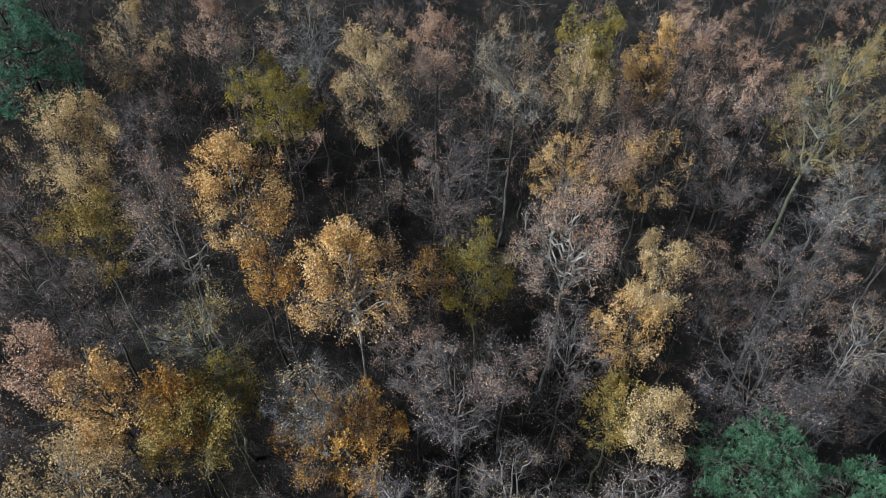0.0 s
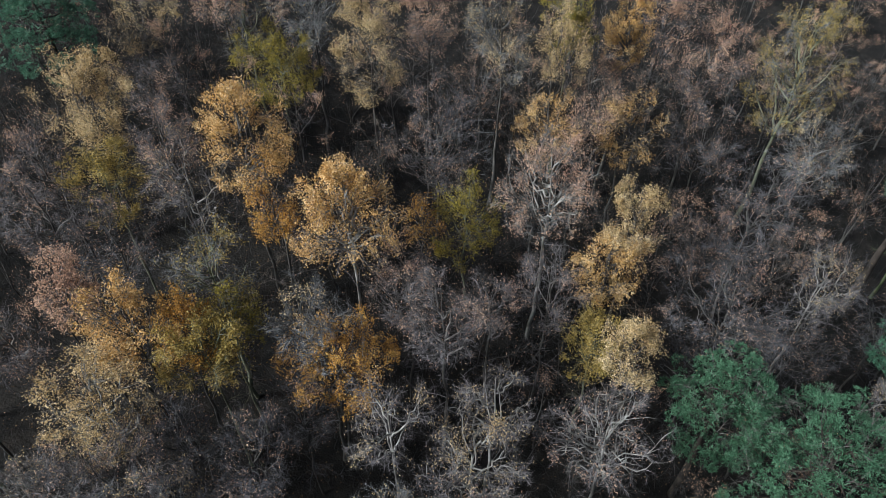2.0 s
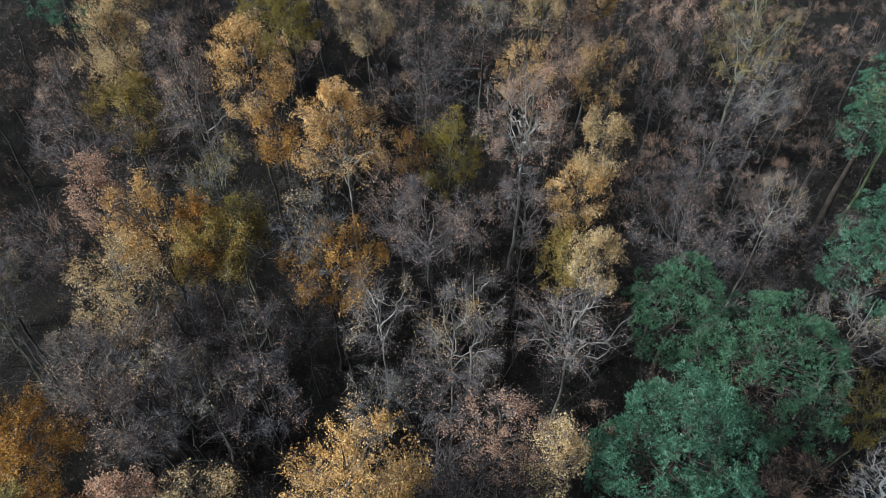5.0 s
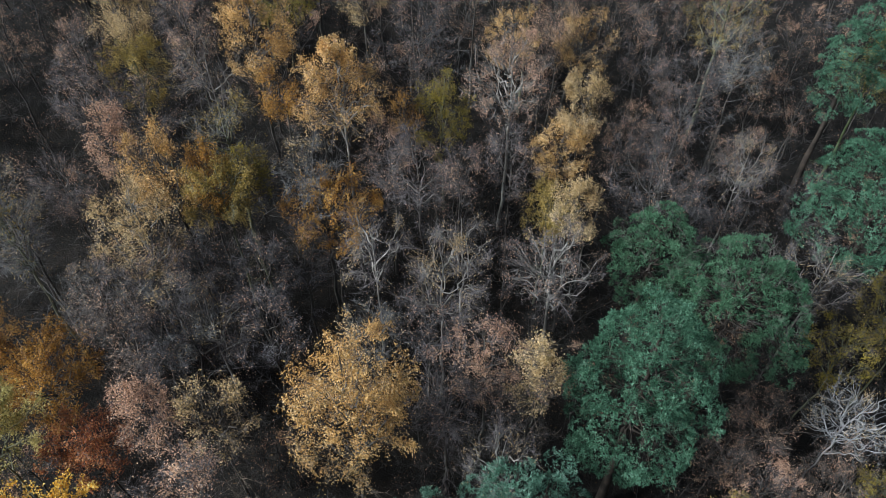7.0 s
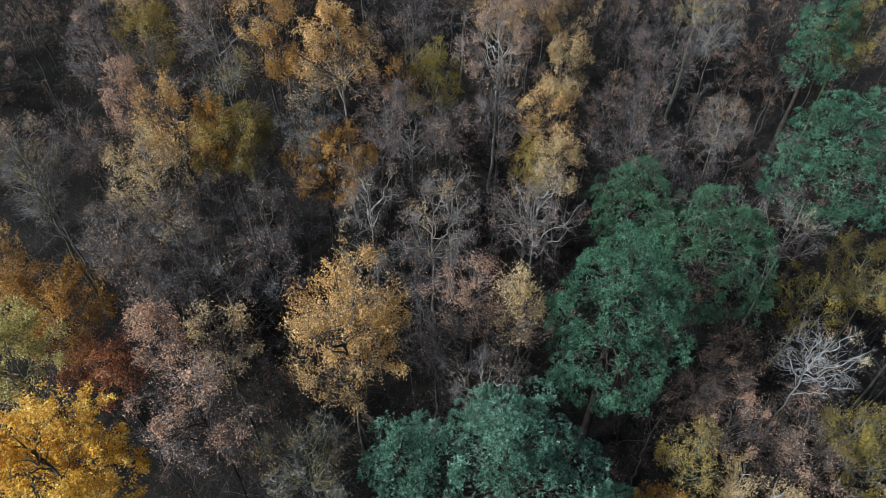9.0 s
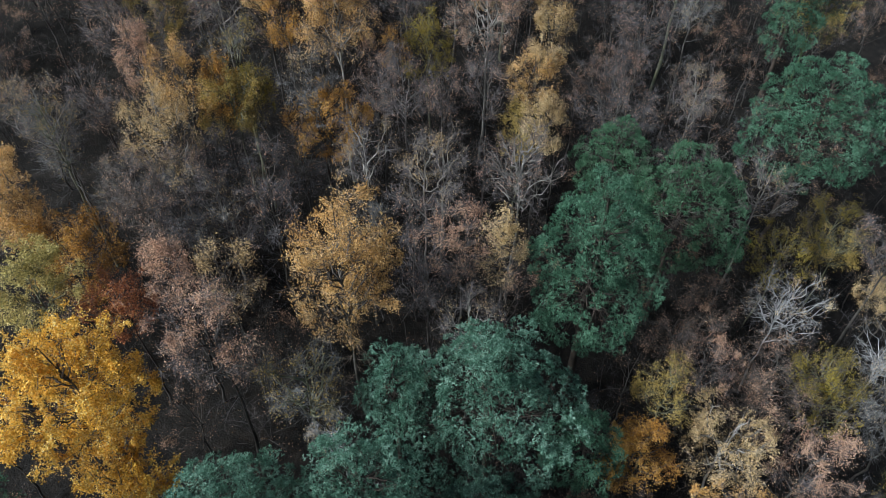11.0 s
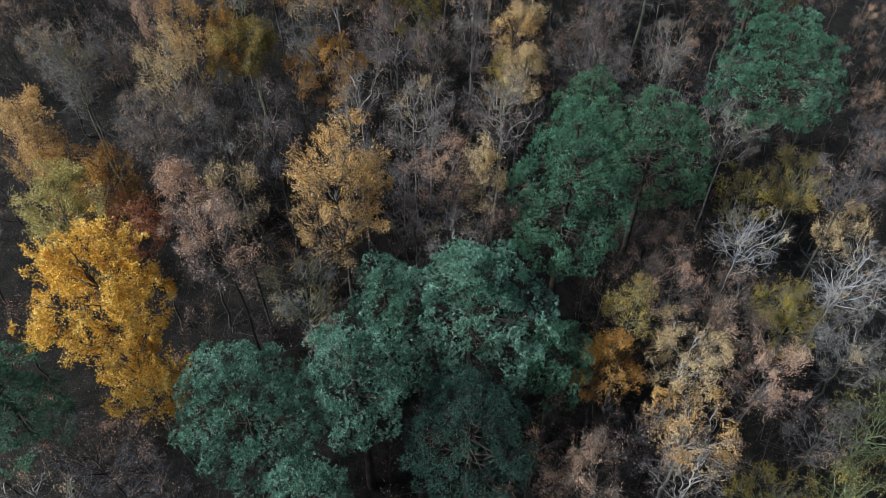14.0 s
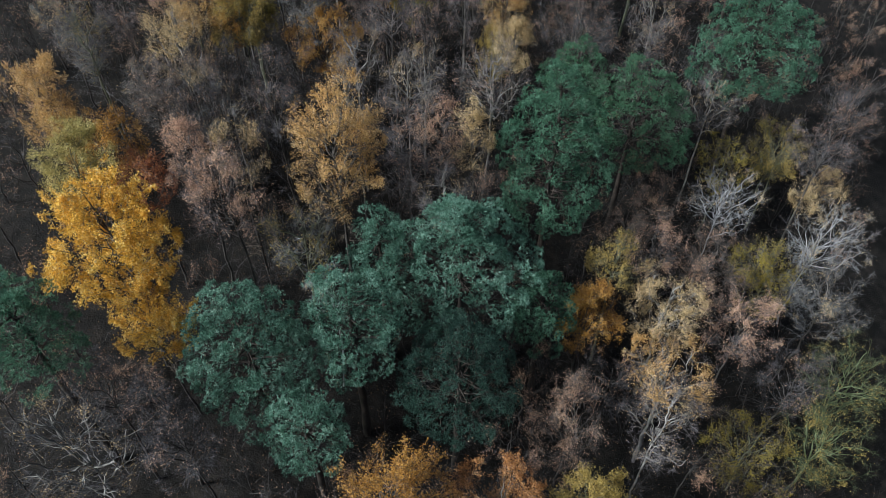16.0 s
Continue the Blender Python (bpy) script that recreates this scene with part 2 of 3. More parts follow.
# style: bark, twig, leaf, limb girth, limb count factor, twig factor, leaf size, how far leaves keep to the top
STYLES = {
    "gold": ("grey", "tan", "gold", 1.0, 1.25, 0.7, 0.105, 0.3),
    "goldwhite": ("white", "mauve", "gold", 1.25, 1.0, 0.9, 0.10, 0.85),
    "yellow": ("grey", "tan", "yellow", 1.0, 1.3, 0.6, 0.12, 0.1),
    "orange": ("grey", "brown", "orange", 0.9, 1.0, 0.8, 0.105, 0.1),
    "orangecopper": ("grey", "brown", "russet", 0.8, 1.0, 0.7, 0.105, 0.2),
    "copper": ("grey", "mauve", "copper", 0.9, 1.0, 1.0, 0.095, 0.7),
    "copperwhite": ("white", "grey", "copper", 1.2, 1.1, 1.0, 0.09, 0.5),
    "tan": ("grey", "tan", "tan", 0.9, 1.0, 0.9, 0.10, 0.6),
    "tanwhite": ("white", "tan", "tan", 1.2, 1.0, 0.8, 0.10, 0.5),
    "tanbare": ("moss", "tan", "tan", 1.3, 1.0, 1.1, 0.085, 0.4),
    "olive": ("moss", "brown", "olive", 0.8, 1.0, 0.7, 0.11, 0.0),
    "olivegold": ("moss", "moss", "olivegold", 0.9, 1.0, 0.7, 0.105, 0.2),
    "olivepale": ("moss", "moss", "pale", 0.9, 1.0, 0.7, 0.105, 0.2),
    "red": ("grey", "brown", "red", 0.8, 1.0, 0.7, 0.105, 0.1),
    "mauve": ("grey", "mauve", "copper", 0.95, 1.0, 1.15, 0.08, 0.5),
    "mauvewhite": ("white", "mauve", "copper", 1.1, 1.3, 0.85, 0.08, 0.5),
    "brown": ("grey", "brown", "copper", 0.8, 1.0, 1.1, 0.085, 0.3),
    "dusk": ("trunk", "dusk", "copper", 0.9, 1.0, 1.05, 0.08, 0.4),
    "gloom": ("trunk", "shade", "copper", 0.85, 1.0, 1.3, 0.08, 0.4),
    "grey": ("grey", "grey", "tan", 1.0, 1.0, 1.1, 0.085, 0.6),
    "white": ("white", "mauve", "tan", 0.9, 0.8, 0.85, 0.08, 0.5),
    "mossy": ("moss", "grey", "olivegold", 1.3, 0.9, 0.95, 0.095, 0.3),
    "mossgreen": ("green", "green", "olivegold", 1.3, 1.1, 0.9, 0.10, 0.2),
    "crooked": ("white", "dusk", "tan", 1.8, 0.7, 0.55, 0.08, 0.5),
    "dead": ("dead", "dead", "tan", 0.8, 1.15, 0.4, 0.08, 0.5),
}
LABELS = {
    "gold": "birch in golden autumn leaf with grey limbs",
    "goldwhite": "birch with white limbs and golden leaves at the top",
    "yellow": "bright yellow birch in full autumn leaf",
    "orange": "small tree in orange-brown autumn leaf",
    "orangecopper": "spreading tree in rusty orange autumn leaf",
    "copper": "thin birch with pinkish copper leaves on mauve twigs",
    "copperwhite": "spreading pale-limbed birch with few copper leaves",
    "tan": "birch with pale tan leaves on fine twigs",
    "tanwhite": "white-limbed birch with pale tan leaves",
    "tanbare": "nearly bare tan-twigged tree with lichen on its limbs",
    "olive": "low tree in dull olive-yellow leaf",
    "olivegold": "small tree in olive-gold leaf",
    "olivepale": "tree in pale olive-yellow leaf",
    "red": "low tree in russet red leaf",
    "mauve": "bare birch with fine mauve-brown twigs",
    "mauvewhite": "bare tree with white crooked limbs and mauve twigs",
    "brown": "bare brown-twigged tree with a few dry leaves",
    "dusk": "bare tree with dark slate-brown twigs",
    "gloom": "low understorey tree with bare brown twigs darkened for shade",
    "grey": "bare grey birch with a haze of twigs",
    "white": "bare tree with pale crooked limbs showing",
    "mossy": "bare tree with lichen-green limbs",
    "mossgreen": "tree with algae-green branches and few yellow leaves",
    "crooked": "bare tree with thick white crooked limbs",
    "dead": "bleached white dead tree with bare branches",
}


def broadleaf(x, y, height, radius, half, style, leafy, seed, category="tree", name="birch_tree", fine=1.0):
    """A deciduous tree: its crown is about radius wide and half high round a centre half below the top."""
    rng = np.random.default_rng(seed)
    radius, half = radius * 1.07, max(half, 0.19 * height)
    leafy = max(leafy, 0.06)
    bark, twig, leaf, girth, nlimb, ntwig, lsize, topped = STYLES[style]
    PLANTED.append((x, y, radius))
    area = crown_area(radius, half)
    if area > 40:
        area = 40 + 0.8 * (area - 40)
    tree = new(name)
    tree.location = (x, y, ground_height(x, y) - 0.1)
    tagged(tree, LABELS[style], category, "trees of the wood")
    centre = np.array([0, 0, height - half])
    # trunk, leaning a little
    lean = rng.normal(size=2) * 0.05 * height
    zs = np.linspace(0, 1, 11)
    tp = np.stack([lean[0] * (zs ** 2 - zs) + rng.normal(size=11) * 0.06, lean[1] * (zs ** 2 - zs) + rng.normal(size=11) * 0.06, zs * (height - 0.35 * half)], 1)
    tp[0, :2] = 0
    r_base = (0.035 + 0.005 * height) * min(girth, 1.25)
    part("trunk", *merge([tubes(tp[None], np.array([r_base]), np.array([0.015]), 7, rng)]), BARK[bark if bark in ("white", "dead", "moss", "green") else "trunk"], tree, smooth=True)
    # limbs reach from the trunk into a dome-shaped crown
    n1 = max(6, int((7 + area * 0.10) * nlimb * (1 if fine > 0.5 else 0.7)))
    turn = np.arange(n1) * 2.4 + rng.uniform(0, 6.3)
    lift = 1 - 1.7 * (np.arange(n1) + 0.5) / n1
    flat = np.sqrt(1 - lift ** 2)
    out = unit(np.stack([np.cos(turn) * flat, np.sin(turn) * flat, lift], 1) + rng.normal(size=(n1, 3)) * 0.22)
    reach = centre + out * np.array([radius, radius, half]) * rng.uniform(0.5, 0.82, (n1, 1))
    rad = np.linalg.norm(reach[:, :2], axis=1)
    z0 = np.clip(reach[:, 2] - rad * rng.uniform(0.5, 1.2, n1) - 0.3 * half, 0.25 * height, height * 0.9)
    a, _ = along(tp[None], np.zeros(n1, int), z0 / tp[-1, 2])
    ctl = np.empty_like(a)
    ctl[:, 2] = a[:, 2] * 0.55 + reach[:, 2] * 0.45 + rng.uniform(-0.25, 0.25, n1) * rad
    ctl[:, :2] = a[:, :2] + (reach - a)[:, :2] * rng.uniform(0.4, 0.85, (n1, 1))
    crook = 1.5 if "white" in style or style == "dead" else 1.0
    lim = bezier(a, ctl, reach, 9 if fine > 0.5 else 6, 0.036 * radius * np.full(n1, crook), rng)
    rl = r_base * rng.uniform(0.3, 0.55, n1)
    # branches
    n2 = int((22 + area * 1.05) * nlimb * fine)
    i2 = np.sort(np.concatenate([np.arange(n1), rng.integers(0, n1, max(n2 - n1, 0))]))
    n2 = len(i2)
    a, d = along(lim, i2, rng.uniform(0.25, 1.0, n2))
    outw = unit((a - centre) / np.array([radius, radius, half]))
    b = a + unit(d * 0.75 + outw * 0.5 + rng.normal(size=(n2, 3)) * 0.65 + np.array([0, 0, 0.2])) * (radius * rng.uniform(0.2, 0.5, n2))[:, None]
    axes = np.array([radius, radius, half])
    b = within_crown(b, centre, axes)
    br = bezier(a, (a + b) / 2 + rng.normal(size=(n2, 3)) * 0.10 * radius, b, 4, np.full(n2, 0.04), rng)
    pale = bark in ("white", "dead")
    rb = (0.0145 if pale else 0.0105) * girth * rng.uniform(0.7, 1.4, n2)
    for i in range(n1):
        own = i2 == i
        part("limb", *merge([tubes(lim[i:i + 1], rl[i:i + 1], np.array([(0.015 if pale else 0.009) * girth]), 5 if fine > 0.5 else 3, rng),
                             tubes(br[own], rb[own], np.full(own.sum(), 0.005), 3, rng)]), BARK[bark], tree, smooth=True)
    # twigs
    n3 = int(area * 7.5 * ntwig * fine)
    i3 = rng.integers(0, n2, n3)
    a, d = along(br, i3, rng.uniform(0.15, 1.0, n3) ** 0.7)
    outw = unit((a - centre) / np.array([radius, radius, half]))
    b = a + unit(d * 0.8 + outw * 0.3 + rng.normal(size=(n3, 3)) * 0.7 + np.array([0, 0, 0.05])) * rng.uniform(0.3, 0.8, n3)[:, None]
    b = within_crown(b, centre, axes * 1.04)
    tw = bezier(a, (a + b) / 2 + rng.normal(size=(n3, 3)) * 0.07, b, 3, np.full(n3, 0.02), rng)
    pieces = [bent_twigs(tw, np.full(n3, 0.0165), rng)]
    n4 = int(area * 80 * ntwig * fine)
    i4 = rng.integers(0, n3, n4)
    a4, d = along(tw, i4, rng.uniform(0.1, 1.0, n4))
    b4 = a4 + unit(d * 0.75 + rng.normal(size=(n4, 3)) * 0.7 + np.array([0, 0, -0.1])) * rng.uniform(0.15, 0.42, n4)[:, None]
    b4 = within_crown(b4, centre, axes * 1.1)
    pieces.append(thorns(a4, b4, np.full(n4, 0.0088), rng))
    # thin side shoots down the stem, under the crown
    low = max(4, int((8 if fine > 0.5 else 5) * (height - 1.6 * half) / 6))
    a, _ = along(tp[None], np.zeros(low, int), rng.uniform(0.2, max(0.4, 1 - 1.3 * half / height), low))
    b = a + unit(rng.normal(size=(low, 3)) * np.array([1, 1, 0.4]) + np.array([0, 0, 0.3])) * rng.uniform(0.8, 2.2, low)[:, None]
    sh = bezier(a, (a + b) / 2 + np.array([0, 0, 0.25]), b, 4, np.full(low, 0.06), rng)
    pieces.append(bent_twigs(sh, np.full(low, 0.022), rng))
    i5 = rng.integers(0, low, low * 34)
    a5, d = along(sh, i5, rng.uniform(0.15, 1.0, low * 34))
    b5 = a5 + unit(d * 0.6 + rng.normal(size=a5.shape) * 0.7) * rng.uniform(0.2, 0.65, low * 34)[:, None]
    pieces.append(thorns(a5, b5, np.full(low * 34, 0.013), rng))
    part("twig_crown", *merge(pieces), TWIG[twig], tree, kind="stuff")
    # leaves, in the sprays that still hold them
    nl = int(area * 265 * leafy * (1 if fine > 0.5 else 0.5))
    if nl > 10:
        hold = rng.gamma(0.5 + 4.0 * leafy ** 2, size=n2)
        hz = np.clip((br[:, 2, 2] - centre[2]) / half, -1, 1) * 0.5 + 0.5
        hold *= (1 - topped) + topped * hz ** 3 * 3
        w = hold[i3[i4]]
        pick = rng.choice(n4, nl, p=w / w.sum())
        u = rng.uniform(0.0, 1.1, (nl, 1))
        p = a4[pick] + (b4 - a4)[pick] * u + rng.normal(size=(nl, 3)) * 0.05
        p[:, 2] -= rng.exponential(0.09, nl)
        part("foliage", *merge([blades(p, lsize * 0.71 * rng.uniform(0.6, 1.25, nl), rng)]), LEAF[leaf], tree, kind="stuff")
    return tree


PINE_LABELS = {
    "blue": "Scots pine with blue-green tufted needles",
    "green": "Scots pine with rich green needles",
    "dull": "dull green conifer with bare pale twigs showing through",
    "dark": "pine with drooping boughs, green needles darkened for shade",
}


def pine(x, y, height, radius, half, style, seed, peak=0.25):
    """A pine; peak: how far its crown narrows to the top."""
    rng = np.random.default_rng(seed)
    radius, half = radius * 1.02, max(half * 1.03, 0.28 * height)
    PLANTED.append((x, y, radius))
    area = crown_area(radius, half)
    tree = new("pine_tree")
    tree.location = (x, y, ground_height(x, y) - 0.1)
    tagged(tree, PINE_LABELS[style], "pine tree", "trees of the wood")
    centre = np.array([0, 0, height - half])
    zs = np.linspace(0, 1, 10)
    tp = np.stack([rng.normal(size=10) * 0.05, rng.normal(size=10) * 0.05, zs * (height - 0.25 * half)], 1)
    part("trunk", *merge([tubes(tp[None], np.array([0.08 + 0.011 * height]), np.array([0.05]), 8, rng)]), BARK["pine"], tree, smooth=True)
    n1 = int(12 + area * 0.16)
    gold = np.pi * (3 - 5 ** 0.5)
    turn = np.arange(n1) * gold + rng.uniform(0, 6.3)
    lift = 1 - 1.7 * (np.arange(n1) + 0.5) / n1
    out = np.stack([np.cos(turn) * np.sqrt(1 - lift ** 2), np.sin(turn) * np.sqrt(1 - lift ** 2), lift], 1)
    reach = centre + out * np.array([radius, radius, half]) * rng.uniform(0.45, 0.72, (n1, 1))
    reach[:, :2] *= (1 - peak * np.clip(lift, 0, 1))[:, None]
    rad = np.linalg.norm(reach[:, :2], axis=1)
    z0 = np.clip(reach[:, 2] - rad * rng.uniform(0.15, 0.55, n1), 0.2 * height, height * 0.93)
    a, _ = along(tp[None], np.zeros(n1, int), np.clip(z0 / tp[-1, 2], 0, 1))
    ctl = (a + reach) / 2 + np.stack([np.zeros(n1), np.zeros(n1), -0.1 * rad], 1)
    lim = bezier(a, ctl, reach, 6, np.full(n1, 0.05), rng)
    rl = rng.uniform(0.045, 0.085, n1)
    # branches end in foliage pads that close over the crown, lobe by lobe
    axes = np.array([radius, radius, half])
    n2 = int(area * 1.15)
    turn = np.arange(n2) * gold
    lift = 1 - 1.75 * (np.arange(n2) + 0.5) / n2
    way = unit(np.stack([np.cos(turn) * np.sqrt(1 - lift ** 2), np.sin(turn) * np.sqrt(1 - lift ** 2), lift], 1) + rng.normal(size=(n2, 3)) * 0.12)
    lobe = np.array([noise.noise(Vector(w) * 1.9 + Vector((seed, 0, 0))) for w in way]) * 0.22
    b = centre + way * axes * (np.where(rng.random(n2) < 0.3, 0.55, 0.84) + lobe + rng.uniform(-0.07, 0.07, n2))[:, None]
    b[:, :2] *= (1 - peak * np.clip(way[:, 2:3], 0, 1))
    i2 = np.argmin(np.linalg.norm(reach[None] - b[:, None], axis=2), axis=1)
    a, _ = along(lim, i2, rng.uniform(0.55, 0.95, n2))
    br = bezier(a, a * 0.4 + b * 0.6 - np.array([0, 0, 0.15]), b, 4, np.full(n2, 0.03), rng)
    for i in range(n1):
        own = i2 == i
        shapes = [tubes(lim[i:i + 1], rl[i:i + 1], np.array([0.015]), 5, rng)]
        if own.any():
            shapes.append(tubes(br[own], np.full(own.sum(), 0.018), np.full(own.sum(), 0.008), 3, rng))
        part("limb", *merge(shapes), BARK["pine"], tree, smooth=True)
    # tufts of needles stand all over each pad
    ns = int(area * 37)
    i3 = rng.integers(0, n2, ns)
    pad = rng.uniform(0.3, 0.58, n2)
    dome = unit(rng.normal(size=(ns, 3)) + way[i3] * 0.9 + np.array([0, 0, 0.5]))
    base = b[i3] + dome * pad[i3][:, None] * np.array([1, 1, 0.75]) * rng.uniform(0.45, 1.0, (ns, 1)) ** 0.6
    axis = unit(dome + np.array([0, 0, 0.7]))
    part("foliage", *merge([tufts(base, axis, 0.122 * rng.uniform(0.75, 1.25, ns), 8, rng)]), NEEDLE[style], tree, kind="stuff")
    if style == "dull":
        n = int(area * 0.8)
        o = unit(rng.normal(size=(n, 3)) + np.array([0, 0, 0.9]))
        s0 = centre + o * np.array([radius, radius, half]) * 0.8
        e0 = s0 + unit(o + rng.normal(size=(n, 3)) * 0.9) * rng.uniform(0.5, 1.3, n)[:, None]
        sp = bezier(s0, (s0 + e0) / 2 + rng.normal(size=(n, 3)) * 0.12, e0, 6, np.full(n, 0.025), rng)
        j = rng.integers(0, n, n * 3)
        s1, d1 = along(sp, j, rng.uniform(0.2, 0.9, n * 3))
        e1 = s1 + unit(d1 + rng.normal(size=s1.shape) * 0.7) * rng.uniform(0.2, 0.6, n * 3)[:, None]
        s2 = bezier(s1, (s1 + e1) / 2 + rng.normal(size=s1.shape) * 0.08, e1, 4, np.full(n * 3, 0.02), rng)
        part("dry_twig", *merge([tubes(sp, np.full(n, 0.012), np.full(n, 0.005), 3, rng), tubes(s2, np.full(n * 3, 0.007), np.full(n * 3, 0.003), 3, rng)]), BARK["grey"], tree, "pale bare twigs", kind="stuff")
    return tree


# ---- the wood, tree by tree ----
pine(-20.2, 30.0, 11.6, 2.6, 3.4, "green", 11)
broadleaf(-16.5, 24.3, 12.1, 2.4, 2.6, "tan", 0.85, 12)
broadleaf(-14.8, 20.6, 10.7, 1.9, 1.9, "olivegold", 0.7, 13)
broadleaf(-15.2, 28.6, 9.0, 1.8, 2.2, "mauve", 0, 14)
broadleaf(-9.1, 31.7, 9.0, 2.4, 2.4, "olive", 0.9, 15)
broadleaf(-10.6, 32.8, 9.5, 1.6, 2.0, "mossy", 0.05, 16)
broadleaf(-7.9, 20.4, 15.8, 1.9, 2.6, "gold", 0.85, 17)
broadleaf(-6.9, 18.6, 13.8, 1.0, 1.3, "orange", 0.6, 18)
broadleaf(-10.9, 20.3, 12.3, 2.3, 2.3, "white", 0, 19)
broadleaf(-3.5, 30.4, 13.3, 2.1, 3.5, "tan", 0.5, 20)
broadleaf(-0.3, 32.1, 13.6, 1.5, 1.5, "copper", 0.4, 21)
broadleaf(-6.9, 32.1, 12.7, 2.4, 2.4, "grey", 0, 22)
broadleaf(-11.5, 32.4, 11.8, 1.4, 1.4, "copper", 0.4, 23)
broadleaf(-16.9, 33.8, 9.0, 2.3, 2.3, "tan", 0.3, 24)
broadleaf(0.2, 25.6, 13.2, 2.8, 3.5, "dusk", 0, 25)
broadleaf(3.3, 29.5, 15.1, 2.0, 2.8, "grey", 0.2, 26)
broadleaf(6.6, 29.3, 15.4, 1.5, 2.6, "tan", 0.5, 27)
broadleaf(10.6, 31.9, 15.7, 1.3, 2.4, "gold", 0.8, 28)
broadleaf(7.3, 31.4, 16.0, 1.6, 1.6, "olive", 0.7, 29)
broadleaf(13.0, 32.6, 15.8, 1.6, 1.6, "copper", 0.3, 30)
broadleaf(5.9, 26.9, 12.3, 1.6, 1.6, "gold", 0.5, 31)
broadleaf(10.7, 28.1, 12.0, 2.0, 2.0, "gold", 0.4, 32)
broadleaf(8.0, 26.4, 12.5, 1.5, 1.7, "brown", 0.3, 33)
broadleaf(15.8, 32.1, 14.5, 2.3, 2.7, "copper", 0.3, 34)
broadleaf(20.0, 30.5, 17.6, 2.6, 4.4, "mossy", 0.35, 35)
broadleaf(5.3, 20.8, 14.8, 2.6, 2.6, "copperwhite", 0.35, 36)
broadleaf(1.7, 21.7, 11.6, 1.7, 3.5, "olive", 0.5, 37)
broadleaf(-0.5, 21.5, 9.5, 1.0, 1.6, "orange", 0.4, 38)
broadleaf(9.5, 20.1, 14.6, 1.3, 1.7, "tan", 0.8, 39)
broadleaf(8.4, 19.2, 11.6, 1.9, 1.9, "gold", 0.8, 40)
broadleaf(7.4, 15.8, 10.5, 1.7, 1.7, "olivegold", 0.85, 41)
broadleaf(8.6, 14.1, 13.4, 1.4, 1.4, "tan", 0.7, 42)
broadleaf(15.5, 29.1, 10.8, 2.1, 2.1, "dusk", 0.1, 43)
broadleaf(15.7, 20.9, 16.0, 2.3, 2.3, "dusk", 0, 44)
broadleaf(19.8, 25.3, 15.6, 2.0, 2.0, "grey", 0, 45)
broadleaf(13.3, 16.5, 14.7, 3.3, 3.3, "dusk", 0.05, 46)
broadleaf(19.0, 18.9, 13.1, 2.2, 2.2, "white", 0, 47)
broadleaf(-13.7, 13.5, 14.2, 1.0, 1.7, "copper", 0.8, 48)
broadleaf(-13.1, 14.4, 12.2, 1.2, 1.6, "grey", 0.05, 49)
broadleaf(-9.1, 15.9, 13.0, 2.0, 2.0, "mossy", 0.15, 50)
broadleaf(-11.4, 12.6, 14.0, 1.6, 3.1, "gold", 0.75, 51)
broadleaf(-8.9, 12.4, 13.0, 1.8, 1.8, "olivegold", 0.7, 52)
broadleaf(-3.5, 17.4, 15.2, 2.3, 3.0, "goldwhite", 0.85, 53)
broadleaf(-4.5, 13.2, 14.4, 1.7, 2.3, "grey", 0, 54)
broadleaf(-3.9, 12.8, 12.1, 2.3, 2.3, "orange", 0.8, 55)
broadleaf(0.4, 13.3, 15.2, 1.5, 2.4, "mauve", 0, 56)
broadleaf(2.6, 15.8, 12.8, 1.3, 2.0, "mauve", 0.15, 57)
broadleaf(-1.6, 9.9, 13.6, 1.8, 1.8, "white", 0, 58)
broadleaf(2.5, 12.0, 12.0, 1.9, 1.9, "white", 0.05, 59)
broadleaf(-1.2, 16.6, 12.4, 1.6, 1.6, "mauve", 0.2, 60)
broadleaf(-16.8, 19.9, 12.6, 1.2, 2.5, "mauve", 0.15, 61)
broadleaf(-11.6, 20.6, 13.8, 1.5, 1.5, "mauve", 0.2, 62)
broadleaf(14.6, 23.7, 8.8, 2.2, 2.2, "dusk", 0.2, 63)
broadleaf(5.4, 17.4, 11.8, 1.8, 1.8, "mauve", 0.05, 64)
broadleaf(9.1, 29.3, 12.7, 1.7, 1.7, "brown", 0.25, 65)
broadleaf(-5.4, 11.5, 10.3, 1.5, 2.2, "dusk", 0, 66)
broadleaf(-12.1, 9.9, 13.2, 2.1, 2.1, "tanwhite", 0.6, 67)
broadleaf(-9.3, 9.6, 11.2, 1.6, 1.9, "dusk", 0, 68)
broadleaf(-8.9, 7.2, 10.7, 2.2, 2.2, "white", 0, 69)
broadleaf(1.6, 9.1, 13.5, 2.3, 2.3, "white", 0.1, 70)
broadleaf(-1.5, 7.2, 11.1, 1.7, 1.7, "grey", 0, 71)
broadleaf(6.8, 10.0, 14.3, 2.4, 2.4, "mauvewhite", 0, 72)
broadleaf(3.5, 5.3, 13.9, 1.8, 2.2, "copper", 0.4, 73)
pine(12.8, 12.9, 12.9, 2.5, 2.5, "dull", 74)
pine(16.4, 9.9, 14.4, 4.0, 4.0, "dull", 75)
pine(10.3, 4.1, 19.1, 3.3, 6.9, "green", 76, peak=0.3)
pine(25.7, 15.7, 17.0, 4.3, 4.3, "green", 77)
pine(26.8, 25.4, 17.4, 1.9, 2.9, "green", 78)
broadleaf(-17.1, 8.9, 12.9, 1.4, 2.9, "mossy", 0, 79)
broadleaf(24.4, 19.3, 10.2, 2.2, 2.5, "dusk", 0.05, 80)
